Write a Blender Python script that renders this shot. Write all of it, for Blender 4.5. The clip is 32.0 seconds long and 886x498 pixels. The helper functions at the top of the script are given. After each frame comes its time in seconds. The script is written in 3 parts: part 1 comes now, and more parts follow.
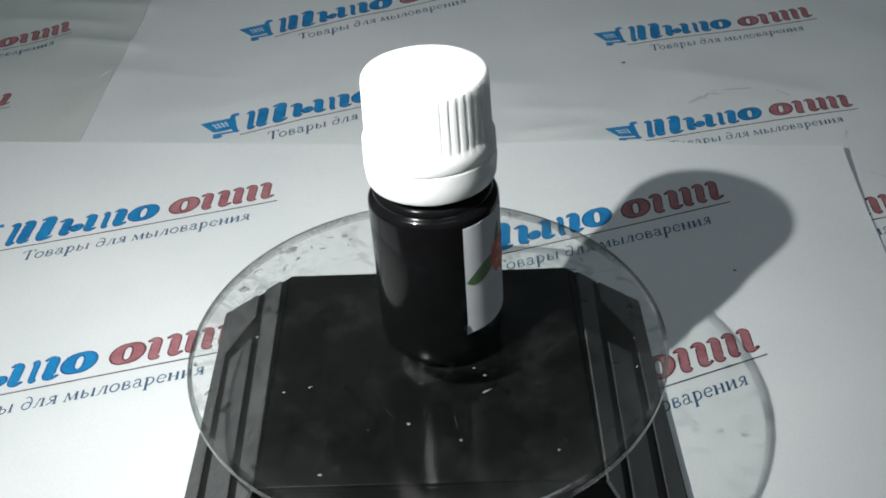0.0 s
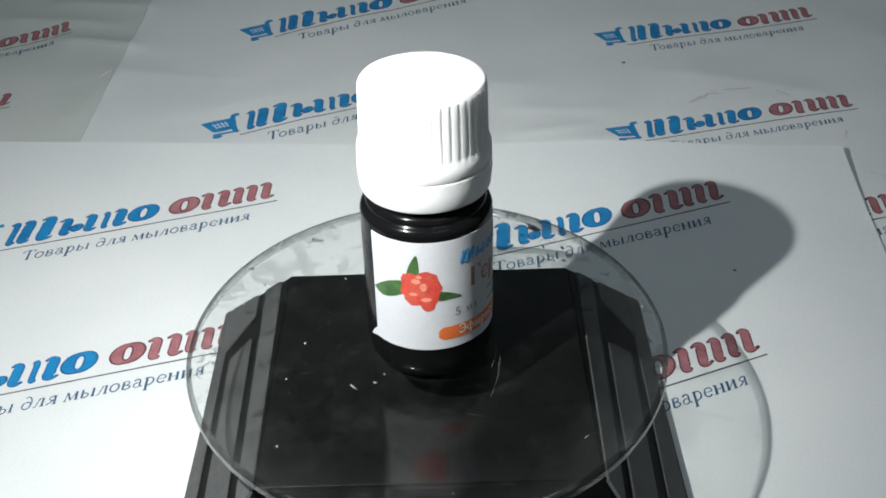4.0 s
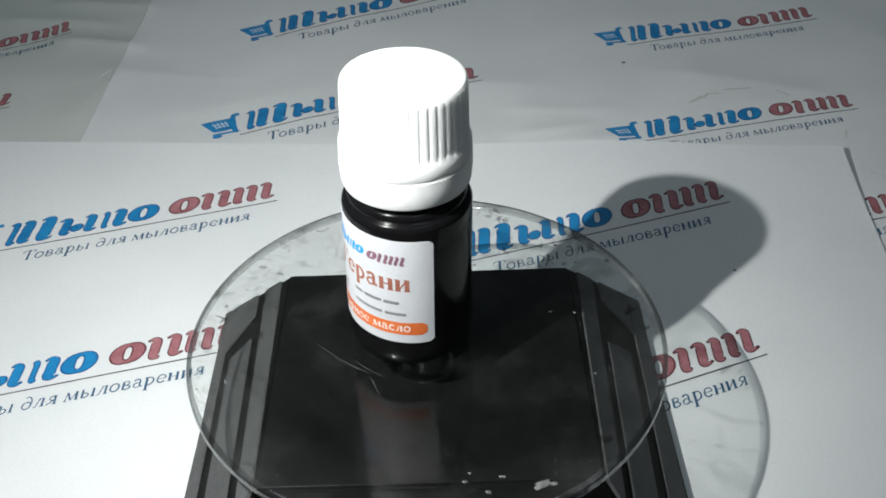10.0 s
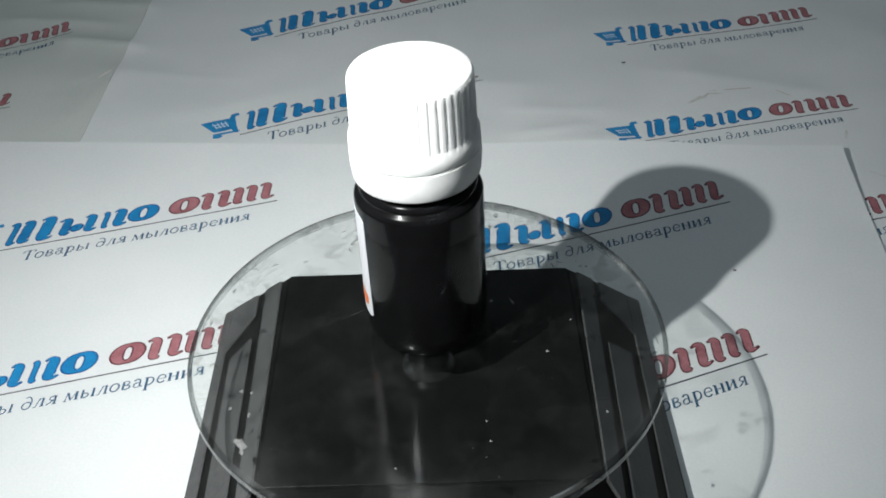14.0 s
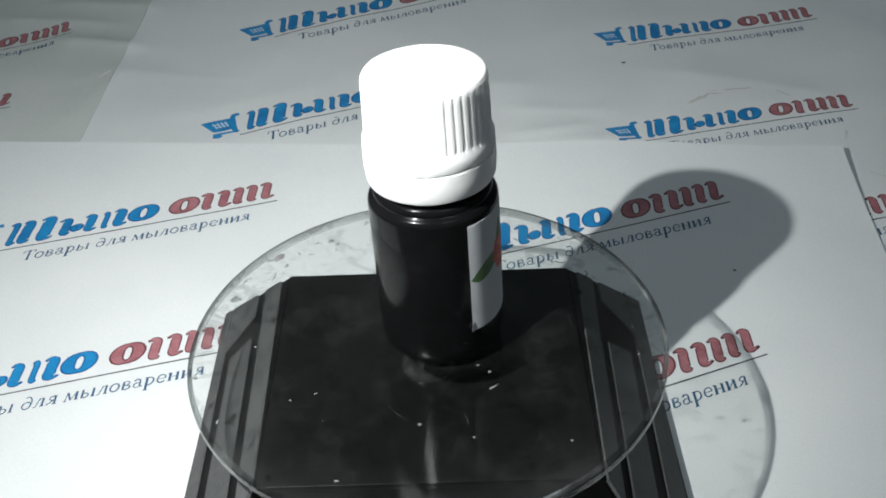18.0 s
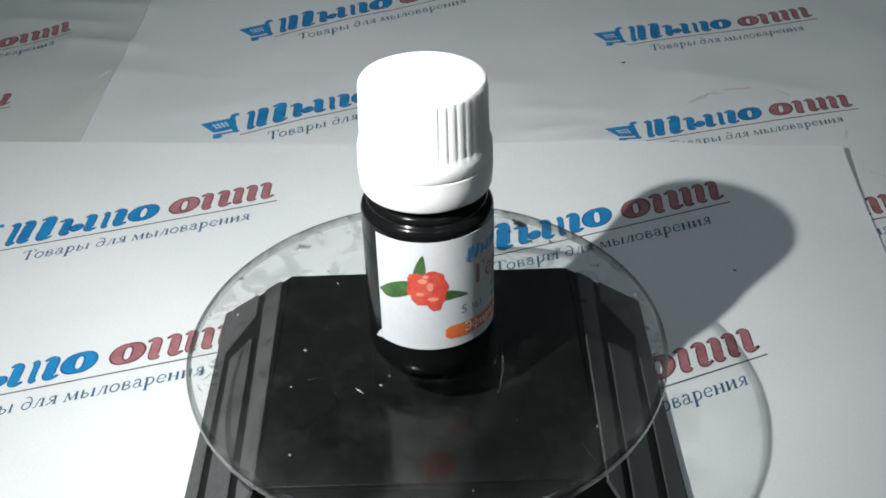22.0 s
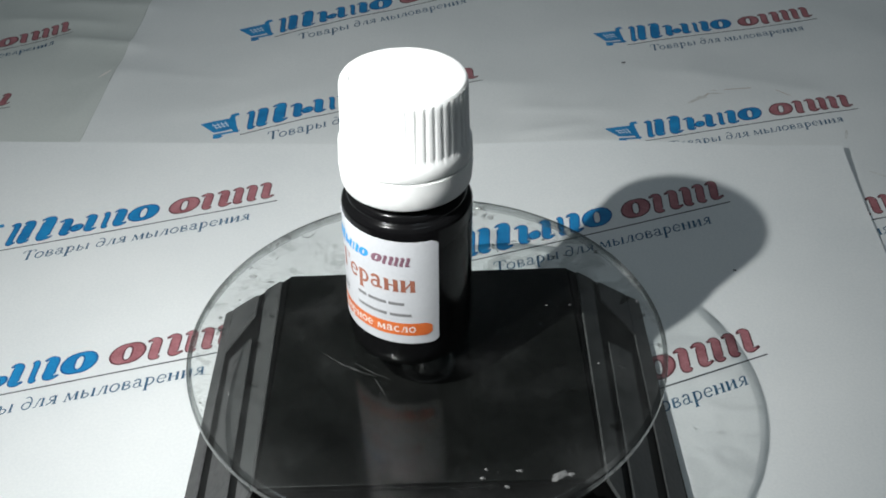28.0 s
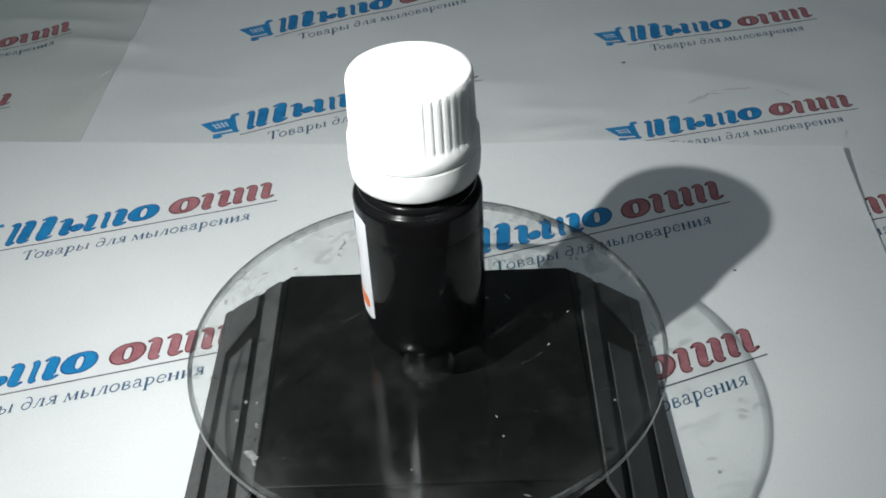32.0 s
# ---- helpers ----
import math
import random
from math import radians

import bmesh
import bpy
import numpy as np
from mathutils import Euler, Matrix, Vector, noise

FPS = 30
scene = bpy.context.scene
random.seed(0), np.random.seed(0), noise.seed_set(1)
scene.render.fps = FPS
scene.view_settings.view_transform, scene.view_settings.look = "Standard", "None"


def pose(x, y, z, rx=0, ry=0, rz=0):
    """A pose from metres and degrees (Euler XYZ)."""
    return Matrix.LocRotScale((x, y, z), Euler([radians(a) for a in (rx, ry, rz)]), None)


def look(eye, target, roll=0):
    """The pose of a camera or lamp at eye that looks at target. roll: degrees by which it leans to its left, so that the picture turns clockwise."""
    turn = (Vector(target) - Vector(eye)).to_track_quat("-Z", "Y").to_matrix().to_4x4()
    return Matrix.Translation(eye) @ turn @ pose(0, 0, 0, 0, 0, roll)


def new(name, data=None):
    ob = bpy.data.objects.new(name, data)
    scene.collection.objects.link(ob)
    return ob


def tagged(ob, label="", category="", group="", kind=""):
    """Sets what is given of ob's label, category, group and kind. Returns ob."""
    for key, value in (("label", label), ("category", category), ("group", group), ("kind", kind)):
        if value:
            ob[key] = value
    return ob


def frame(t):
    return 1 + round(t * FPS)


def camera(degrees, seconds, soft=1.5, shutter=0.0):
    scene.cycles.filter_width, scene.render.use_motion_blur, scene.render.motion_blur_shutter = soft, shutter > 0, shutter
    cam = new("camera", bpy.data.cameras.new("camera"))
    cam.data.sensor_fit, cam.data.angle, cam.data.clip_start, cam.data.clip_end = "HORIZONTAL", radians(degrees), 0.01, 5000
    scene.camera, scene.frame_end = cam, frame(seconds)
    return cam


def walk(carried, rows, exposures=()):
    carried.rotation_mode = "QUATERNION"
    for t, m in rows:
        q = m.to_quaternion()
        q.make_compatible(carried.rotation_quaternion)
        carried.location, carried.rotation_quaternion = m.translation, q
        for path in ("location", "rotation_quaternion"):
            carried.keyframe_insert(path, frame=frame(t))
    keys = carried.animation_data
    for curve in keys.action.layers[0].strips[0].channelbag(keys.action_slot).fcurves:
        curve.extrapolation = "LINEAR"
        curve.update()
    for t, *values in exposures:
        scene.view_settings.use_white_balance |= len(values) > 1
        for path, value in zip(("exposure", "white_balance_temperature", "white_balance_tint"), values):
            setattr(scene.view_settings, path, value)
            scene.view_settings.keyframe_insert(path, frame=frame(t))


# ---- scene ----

# All lengths in millimetres, turned into metres by MM; z = 0 is the top of the front paper sheet.
MM = 0.001
PLATE_Z = 35.3          # top of the glass plate over the paper
TURN = 18.243           # seconds for one clockwise turn
CLIP = 32.0


def mm(*v):
    return Vector(v) * MM


cam = camera(45.2, CLIP, soft=1.8)
EYE, AIM = mm(4.59, -148.89, 162.52), mm(3.494, -3.278, 56.701)
walk(cam, [(0.0, look(EYE, AIM, -2.085)), (CLIP, look(EYE, AIM, -2.085))],
     exposures=[(0.0, -0.03), (2.0, 0.04), (6.0, 0.04), (8.0, -0.05), (12.0, -0.04), (14.0, -0.05), (17.0, 0.03), (21.0, 0.08), (23.0, 0.0), (25.0, -0.06), (28.0, -0.15), (30.0, -0.13), (32.0, -0.11)])

# ---- light: a small bright lamp close by, and a dim room with two unseen overhead lights ----
world = bpy.data.worlds.new("room_air")
scene.world = world
world.use_nodes = True
world.node_tree.nodes["Background"].inputs[0].default_value = (0.75, 0.85, 1.0, 1)
world.node_tree.nodes["Background"].inputs[1].default_value = 0.02
scene.view_settings.exposure = 0.0

lamp_data = bpy.data.lights.new("led_lamp", "AREA")
lamp_data.shape, lamp_data.size = "DISK", 2.2 * MM
lamp_data.spread = radians(125)
lamp_data.energy, lamp_data.color = 0.276, (0.972, 1.0, 0.98)
lamp = new("led_lamp", lamp_data)
lamp.matrix_world = look(mm(-58.4, -69.5, 159.5), mm(-18.0, 104.0, 0.0))

# Unseen overhead lights: an added ambient fill, and one for the faint shoulder glints.
for place, turn, size, watts in (((-0.1, 0.45, 1.78), 0, (1.2, 0.6), 4.3), ((0.78, -1.40, 1.78), 28, (0.9, 0.22), 2.6)):
    fill_data = bpy.data.lights.new("overhead_fill_light", "AREA")
    fill_data.shape, fill_data.size, fill_data.size_y = "RECTANGLE", *size
    fill_data.energy, fill_data.color = watts, (0.79, 0.925, 1.0)
    panel = new("overhead_fill_light", fill_data)
    panel.location, panel.rotation_euler = place, (0, 0, radians(turn))


# ---- materials ----
class Nodes:
    def __init__(self, name):
        self.mat = bpy.data.materials.new(name)
        self.mat.use_nodes = True
        self.tree = self.mat.node_tree
        self.bsdf = self.tree.nodes["Principled BSDF"]
        self.out = self.tree.nodes["Material Output"]

    def add(self, kind, **values):
        n = self.tree.nodes.new(kind)
        for key, value in values.items():
            n.inputs[key.replace("_", " ")].default_value = value
        return n

    def link(self, a, b):
        self.tree.links.new(a, b)

    def coords(self):
        return self.add("ShaderNodeTexCoord").outputs["Object"]

    def noise(self, scale, detail=4.0, rough=0.6, coords=None, twist=0.0):
        n = self.add("ShaderNodeTexNoise", Scale=scale, Detail=detail, Roughness=rough, Distortion=twist)
        self.link(coords or self.coords(), n.inputs["Vector"])
        return n.outputs["Fac"]

    def ramp(self, fac, stops):
        n = self.tree.nodes.new("ShaderNodeValToRGB")
        e = n.color_ramp.elements
        while len(e) < len(stops):
            e.new(0.5)
        for el, (pos, col) in zip(e, stops):
            el.position, el.color = pos, (*col, 1)
        self.link(fac, n.inputs["Fac"])
        return n.outputs["Color"]

    def bump(self, fac, strength, distance):
        n = self.add("ShaderNodeBump", Strength=strength, Distance=distance)
        self.link(fac, n.inputs["Height"])
        self.link(n.outputs["Normal"], self.bsdf.inputs["Normal"])

    def maths(self, op, a, b):
        n = self.tree.nodes.new("ShaderNodeMath")
        n.operation = op
        for i, v in enumerate((a, b)):
            if isinstance(v, (int, float)):
                n.inputs[i].default_value = v
            else:
                self.link(v, n.inputs[i])
        return n.outputs[0]


def plain(name, dark, light, rough, metal=0.0, coarse=60.0, fine=900.0, bump=0.0, gloss=None):
    """A surface whose colour wanders between two tones at two scales, with fine relief."""
    m = Nodes(name)
    both = m.maths("ADD", m.maths("MULTIPLY", m.noise(coarse), 0.6), m.maths("MULTIPLY", m.noise(fine), 0.4))
    m.link(m.ramp(both, [(0.35, dark), (0.65, light)]), m.bsdf.inputs["Base Color"])
    m.bsdf.inputs["Roughness"].default_value = rough
    m.bsdf.inputs["Metallic"].default_value = metal
    if gloss is not None:
        m.bsdf.inputs["Specular IOR Level"].default_value = gloss
    if bump:
        m.bump(m.noise(fine), bump, 0.00004)
    return m.mat


M_PAPER = plain("white_office_paper", (0.66, 0.68, 0.69), (0.76, 0.77, 0.77), 0.62, coarse=14.0, fine=1500.0, bump=0.25, gloss=0.25)
M_PAPER_GREY = plain("greyish_office_paper", (0.64, 0.66, 0.665), (0.74, 0.75, 0.75), 0.62, coarse=14.0, fine=1500.0, bump=0.25, gloss=0.25)
# White paper darkened: the far left sheet's dimmer light is put into its colour.
M_PAPER_SHADED = plain("shaded_office_paper", (0.50, 0.53, 0.51), (0.60, 0.62, 0.60), 0.62, coarse=14.0, fine=1500.0, bump=0.25, gloss=0.25)
M_BLUE = plain("blue_print", (0.007, 0.15, 0.38), (0.013, 0.27, 0.57), 0.55, coarse=160.0, fine=2500.0)
M_BLUE_EDGE = plain("dark_blue_print", (0.005, 0.08, 0.25), (0.01, 0.12, 0.32), 0.55)
M_RED = plain("red_print", (0.25, 0.075, 0.09), (0.47, 0.21, 0.23), 0.55, coarse=160.0, fine=2500.0)
M_RED_EDGE = plain("dark_red_print", (0.085, 0.024, 0.032), (0.14, 0.04, 0.05), 0.55)
M_RULE = plain("grey_print", (0.035, 0.04, 0.05), (0.07, 0.08, 0.09), 0.6)
M_SLOGAN = plain("blue_grey_print", (0.02, 0.075, 0.145), (0.04, 0.125, 0.22), 0.6)
M_HALO = plain("pale_print_halo", (0.60, 0.70, 0.80), (0.68, 0.76, 0.83), 0.62, gloss=0.25)
M_STAIN = plain("faint_brown_stain", (0.42, 0.36, 0.31), (0.55, 0.50, 0.46), 0.7)
M_FAINT = plain("pale_brownish_stain", (0.50, 0.49, 0.465), (0.70, 0.71, 0.70), 0.65, coarse=180.0, fine=900.0)
M_TABLE = plain("dark_table_laminate", (0.010, 0.010, 0.010), (0.018, 0.018, 0.018), 0.5, coarse=8.0, fine=120.0)
M_WALL = plain("room_paint", (0.60, 0.61, 0.61), (0.68, 0.69, 0.69), 0.8, coarse=2.0, fine=90.0)
M_CAP = plain("white_plastic", (0.80, 0.81, 0.81), (0.86, 0.86, 0.86), 0.38, coarse=120.0, fine=900.0)
cap_shader = M_CAP.node_tree.nodes["Principled BSDF"]
cap_shader.inputs["Subsurface Weight"].default_value = 0.6
cap_shader.inputs["Subsurface Radius"].default_value = (1.0, 1.0, 1.0)
cap_shader.inputs["Subsurface Scale"].default_value = 2.6 * MM
M_GLASS = plain("dark_bottle_glass", (0.0035, 0.0035, 0.0038), (0.006, 0.006, 0.0065), 0.2, coarse=90.0, fine=700.0, gloss=0.08)
glass_shader = M_GLASS.node_tree.nodes["Principled BSDF"]
glass_shader.inputs["Coat Weight"].default_value = 0.25
glass_shader.inputs["Coat Roughness"].default_value = 0.025
M_LABEL = plain("label_paper", (0.52, 0.53, 0.56), (0.58, 0.59, 0.62), 0.7, coarse=120.0, fine=1800.0, bump=0.1, gloss=0.15)
M_BLACK = plain("black_plastic", (0.002, 0.002, 0.002), (0.0035, 0.0035, 0.0035), 0.6, coarse=40.0, fine=600.0, gloss=0.06)
M_PANEL = plain("black_solar_panel", (0.0045, 0.0048, 0.0046), (0.008, 0.0085, 0.008), 0.27, coarse=35.0, fine=800.0, gloss=0.33)
panel_shader = M_PANEL.node_tree.nodes["Principled BSDF"]
panel_shader.inputs["Coat Weight"].default_value = 0.12
panel_shader.inputs["Coat Roughness"].default_value = 0.05
M_RIB = plain("grey_plastic", (0.068, 0.07, 0.07), (0.112, 0.112, 0.114), 0.6, coarse=50.0, fine=700.0, gloss=0.06)
M_DUST = plain("pale_dust", (0.10, 0.10, 0.10), (0.24, 0.24, 0.24), 0.9, coarse=800.0, fine=4000.0)
M_FINE_DUST = plain("fine_dust", (0.03, 0.03, 0.03), (0.09, 0.09, 0.09), 0.8, coarse=300.0, fine=4000.0)
M_ORANGE = plain("orange_print", (0.60, 0.11, 0.02), (0.75, 0.19, 0.05), 0.5, coarse=200.0, fine=2500.0)
M_FLOWER = plain("coral_print", (0.45, 0.04, 0.032), (0.62, 0.13, 0.085), 0.5, coarse=420.0, fine=2500.0)
M_FLOWER_LIGHT = plain("light_coral_print", (0.68, 0.19, 0.13), (0.76, 0.31, 0.22), 0.5, coarse=500.0, fine=2500.0)
M_LEAF = plain("green_print", (0.02, 0.065, 0.018), (0.075, 0.16, 0.05), 0.5, coarse=350.0, fine=2500.0)
M_BROWN = plain("russet_print", (0.27, 0.095, 0.06), (0.42, 0.165, 0.11), 0.5, coarse=220.0, fine=2500.0)
M_WHITE_INK = plain("white_print", (0.72, 0.66, 0.62), (0.80, 0.76, 0.72), 0.5)
M_LABEL_GREY = plain("label_grey_print", (0.16, 0.16, 0.17), (0.26, 0.26, 0.27), 0.55)
M_MAUVE = plain("mauve_print", (0.16, 0.07, 0.10), (0.28, 0.15, 0.20), 0.5, coarse=300.0, fine=2500.0)
M_LIGHT_BLUE = plain("light_blue_print", (0.02, 0.27, 0.68), (0.05, 0.40, 0.80), 0.5, coarse=220.0, fine=2500.0)


def clear_glass(name, tint, stain, film_amount, shine=0.03, gloss_rough=0.01, haze=0.0, edge_dust=0.0):
    """Clear sheet: light goes straight through, dimmed by its tint, by stains and by painted marbling that stands for
    refraction ripples; a thin film of dust, on the plate's edge a stand-in for scattered light; gloss grows at grazing
    angles.
    """
    m = Nodes(name)
    t = m.tree.nodes
    coords = m.coords()
    # Spots and veins: real grime, plus refraction marbling of the shadow painted in.
    spots = m.ramp(m.noise(120.0, 4.5, 0.6, coords, 1.2), [(0.54, (1, 1, 1)), (0.59, (1 - stain * 0.7,) * 3), (0.70, (1 - stain,) * 3)])
    refraction_veins = m.ramp(m.noise(150.0, 3.0, 0.55, coords, 2.2), [(0.455, (1, 1, 1)), (0.485, (1 - stain * 0.9,) * 3), (0.50, (1 - stain * 0.5,) * 3), (0.53, (1, 1, 1))])
    veil = m.ramp(m.noise(45.0, 4.0, 0.6, coords), [(0.35, (1, 1, 1)), (0.75, (1 - stain * 0.5,) * 3)])
    colour = t.new("ShaderNodeMix")
    colour.data_type, colour.blend_type = "RGBA", "MULTIPLY"
    colour.inputs["Factor"].default_value = 1.0
    m.link(spots, colour.inputs[6])
    m.link(veil, colour.inputs[7])
    marked = t.new("ShaderNodeMix")
    marked.data_type, marked.blend_type = "RGBA", "MULTIPLY"
    m.link(m.ramp(m.noise(30.0, 2.0, 0.5, coords), [(0.45, (0, 0, 0)), (0.6, (1, 1, 1))]), marked.inputs["Factor"])
    m.link(colour.outputs[2], marked.inputs[6])
    m.link(refraction_veins, marked.inputs[7])
    tinted = t.new("ShaderNodeMix")
    tinted.data_type, tinted.blend_type = "RGBA", "MULTIPLY"
    tinted.inputs["Factor"].default_value = 1.0
    m.link(marked.outputs[2], tinted.inputs[6])
    tinted.inputs[7].default_value = (*tint, 1)
    clear = m.add("ShaderNodeBsdfTransparent")
    m.link(tinted.outputs[2], clear.inputs["Color"])
    film = m.add("ShaderNodeBsdfDiffuse", Color=(0.42, 0.43, 0.43, 1))
    smear = m.ramp(m.noise(70.0, 5.0, 0.65, coords), [(0.48, (0.08, 0.08, 0.08)), (0.56, (0.3, 0.3, 0.3)), (0.70, (1, 1, 1))])
    mix = t.new("ShaderNodeMixShader")
    far = m.add("ShaderNodeVectorMath")
    far.operation = "LENGTH"
    m.link(coords, far.inputs[0])
    uneven = m.ramp(m.noise(60.0, 4.0, 0.6, coords), [(0.35, (0.45,) * 3), (0.65, (1, 1, 1))])
    near_edge = m.ramp(m.maths("MULTIPLY", far.outputs["Value"], 20.0), [(0.62, (0, 0, 0)), (0.78, (0.3,) * 3), (0.87, (1, 1, 1))])
    dusty = m.maths("MULTIPLY", m.maths("MULTIPLY", near_edge, uneven), edge_dust)
    m.link(m.maths("ADD", m.maths("MULTIPLY", smear, film_amount), dusty), mix.inputs[0])
    m.link(clear.outputs[0], mix.inputs[1])
    m.link(film.outputs[0], mix.inputs[2])
    cloud = m.add("ShaderNodeBsdfTranslucent", Color=(0.9, 0.92, 0.92, 1))
    hazy = t.new("ShaderNodeMixShader")
    hazy.inputs[0].default_value = haze
    m.link(mix.outputs[0], hazy.inputs[1])
    m.link(cloud.outputs[0], hazy.inputs[2])
    mirror = m.add("ShaderNodeBsdfGlossy", Roughness=gloss_rough)
    facing = m.add("ShaderNodeLayerWeight", Blend=0.5).outputs["Facing"]
    gloss = m.maths("ADD", m.maths("MULTIPLY", m.maths("POWER", facing, 5.0), 0.9 * (1 - shine)), shine)
    mix2 = t.new("ShaderNodeMixShader")
    m.link(gloss, mix2.inputs[0])
    m.link(hazy.outputs[0], mix2.inputs[1])
    m.link(mirror.outputs[0], mix2.inputs[2])
    m.link(mix2.outputs[0], m.out.inputs["Surface"])
    return m.mat


M_PLATE = clear_glass("clear_plate_glass", (0.96, 0.97, 0.965), 0.22, 0.025, 0.035, 0.08, 0.009, 0.05)
# Rim and low bevel: a strong pale film stands for light scattered in the edge.
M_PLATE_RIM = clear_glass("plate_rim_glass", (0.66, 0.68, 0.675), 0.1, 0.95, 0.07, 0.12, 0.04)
# Top bevel: the dark tint imitates light refracted away by the polished edge.
M_BEVEL_TOP = clear_glass("refraction_dark_bevel", (0.46, 0.48, 0.475), 0.1, 0.25, 0.08, 0.10)
M_BEVEL_LOW = clear_glass("plate_low_bevel", (0.80, 0.82, 0.815), 0.1, 0.9, 0.08, 0.15, 0.08)
M_SMEAR = clear_glass("dried_smear", (0.74, 0.74, 0.73), 0.3, 0.07, 0.0, 0.3)
M_PLATE_LOW = clear_glass("clear_plate_underside", (0.97, 0.98, 0.975), 0.05, 0.003, 0.010, 0.08)
M_HUB = clear_glass("clear_hub_plastic", (0.75, 0.78, 0.78), 0.1, 0.2, 0.26, 0.12)


# ---- mesh helpers ----
def finish(bm, smooth=None):
    bmesh.ops.recalc_face_normals(bm, faces=bm.faces)
    if smooth is not None:
        for f in bm.faces:
            f.smooth = True
        for e in bm.edges:
            if len(e.link_faces) == 2 and e.calc_face_angle(0) > radians(smooth):
                e.smooth = False
    return bm


def part(name, bm, material, parent=None, label=""):
    """Links a bmesh as one mesh object, under its thing or part when one is given."""
    me = bpy.data.meshes.new(name)
    bm.to_mesh(me)
    bm.free()
    for m in material if isinstance(material, (list, tuple)) else (material,):
        me.materials.append(m)
    ob = new(name, me)
    if parent is not None:
        ob.parent = parent
    if label:
        ob["label"] = label
    return ob


def lathe(profile, steps=96, closed=False, wave=None):
    """Turns a profile of (radius, height) in mm round the z axis. wave(angle, i) adds to the radius of ring i."""
    bm = bmesh.new()
    rings = []
    for i, (r, z) in enumerate(profile):
        if r <= 1e-6:
            rings.append([bm.verts.new(mm(0, 0, z))])
            continue
        ring = []
        for k in range(steps):
            a = 2 * math.pi * k / steps
            rr = r + (wave(k, i) if wave else 0.0)
            ring.append(bm.verts.new(mm(rr * math.cos(a), rr * math.sin(a), z)))
        rings.append(ring)
    pairs = list(zip(rings, rings[1:])) + ([(rings[-1], rings[0])] if closed else [])
    for a, b in pairs:
        for k in range(steps):
            j = (k + 1) % steps
            if len(a) == 1 and len(b) > 1:
                bm.faces.new((a[0], b[k], b[j]))
            elif len(b) == 1 and len(a) > 1:
                bm.faces.new((a[k], a[j], b[0]))
            elif len(a) > 1:
                bm.faces.new((a[k], a[j], b[j], b[k]))
    return finish(bm, 35)


def box(x0, x1, y0, y1, z0, z1, bevel=0.0):
    bm = bmesh.new()
    bmesh.ops.create_cube(bm, size=1)
    for v in bm.verts:
        v.co = mm(x0 + (v.co.x + 0.5) * (x1 - x0), y0 + (v.co.y + 0.5) * (y1 - y0), z0 + (v.co.z + 0.5) * (z1 - z0))
    if bevel:
        bmesh.ops.bevel(bm, geom=bm.edges[:], offset=bevel * MM, segments=2, affect="EDGES", profile=0.5)
    return finish(bm)


def ribbon(bm, line, widths, put, index=0, lift=0.0, closed=False):
    """A flat brush stroke along a line of (x, y) mm; put(x, y, lift) lays each point on its surface."""
    n = len(line)
    left, right = [], []
    for i, (x, y) in enumerate(line):
        if closed:
            p, q = line[i - 1], line[(i + 1) % n]
        else:
            p, q = line[max(i - 1, 0)], line[min(i + 1, n - 1)]
        d = Vector((q[0] - p[0], q[1] - p[1])).normalized()
        w = widths[i] if isinstance(widths, (list, tuple)) else widths
        left.append(bm.verts.new(put(x - d.y * w / 2, y + d.x * w / 2, lift)))
        right.append(bm.verts.new(put(x + d.y * w / 2, y - d.x * w / 2, lift)))
    for i in range(n if closed else n - 1):
        j = (i + 1) % n
        bm.faces.new((left[i], right[i], right[j], left[j])).material_index = index


def smooth_line(points, steps=6):
    """A rounded line through a few points."""
    out = []
    pts = [points[0]] + list(points) + [points[-1]]
    for a, b, c, d in zip(pts, pts[1:], pts[2:], pts[3:]):
        for k in range(steps):
            t = k / steps
            out.append(tuple(0.5 * (2 * b[i] + (c[i] - a[i]) * t + (2 * a[i] - 5 * b[i] + 4 * c[i] - d[i]) * t * t
                                    + (3 * b[i] - a[i] - 3 * c[i] + d[i]) * t ** 3) for i in (0, 1)))
    out.append(tuple(points[-1]))
    return out


def outline(bm, points, put, index=0, lift=0.0, rings=3):
    """A filled flat patch, in rings round its middle, so that it follows a curved surface."""
    cx, cy = sum(p[0] for p in points) / len(points), sum(p[1] for p in points) / len(points)
    inner = [bm.verts.new(put(cx, cy, lift))]
    n = len(points)
    for r in range(1, rings + 1):
        f = r / rings
        outer = [bm.verts.new(put(cx + (x - cx) * f, cy + (y - cy) * f, lift)) for x, y in points]
        for i in range(n):
            j = (i + 1) % n
            quad = (inner[0], outer[i], outer[j]) if r == 1 else (inner[i], outer[i], outer[j], inner[j])
            bm.faces.new(quad).material_index = index
        inner = outer


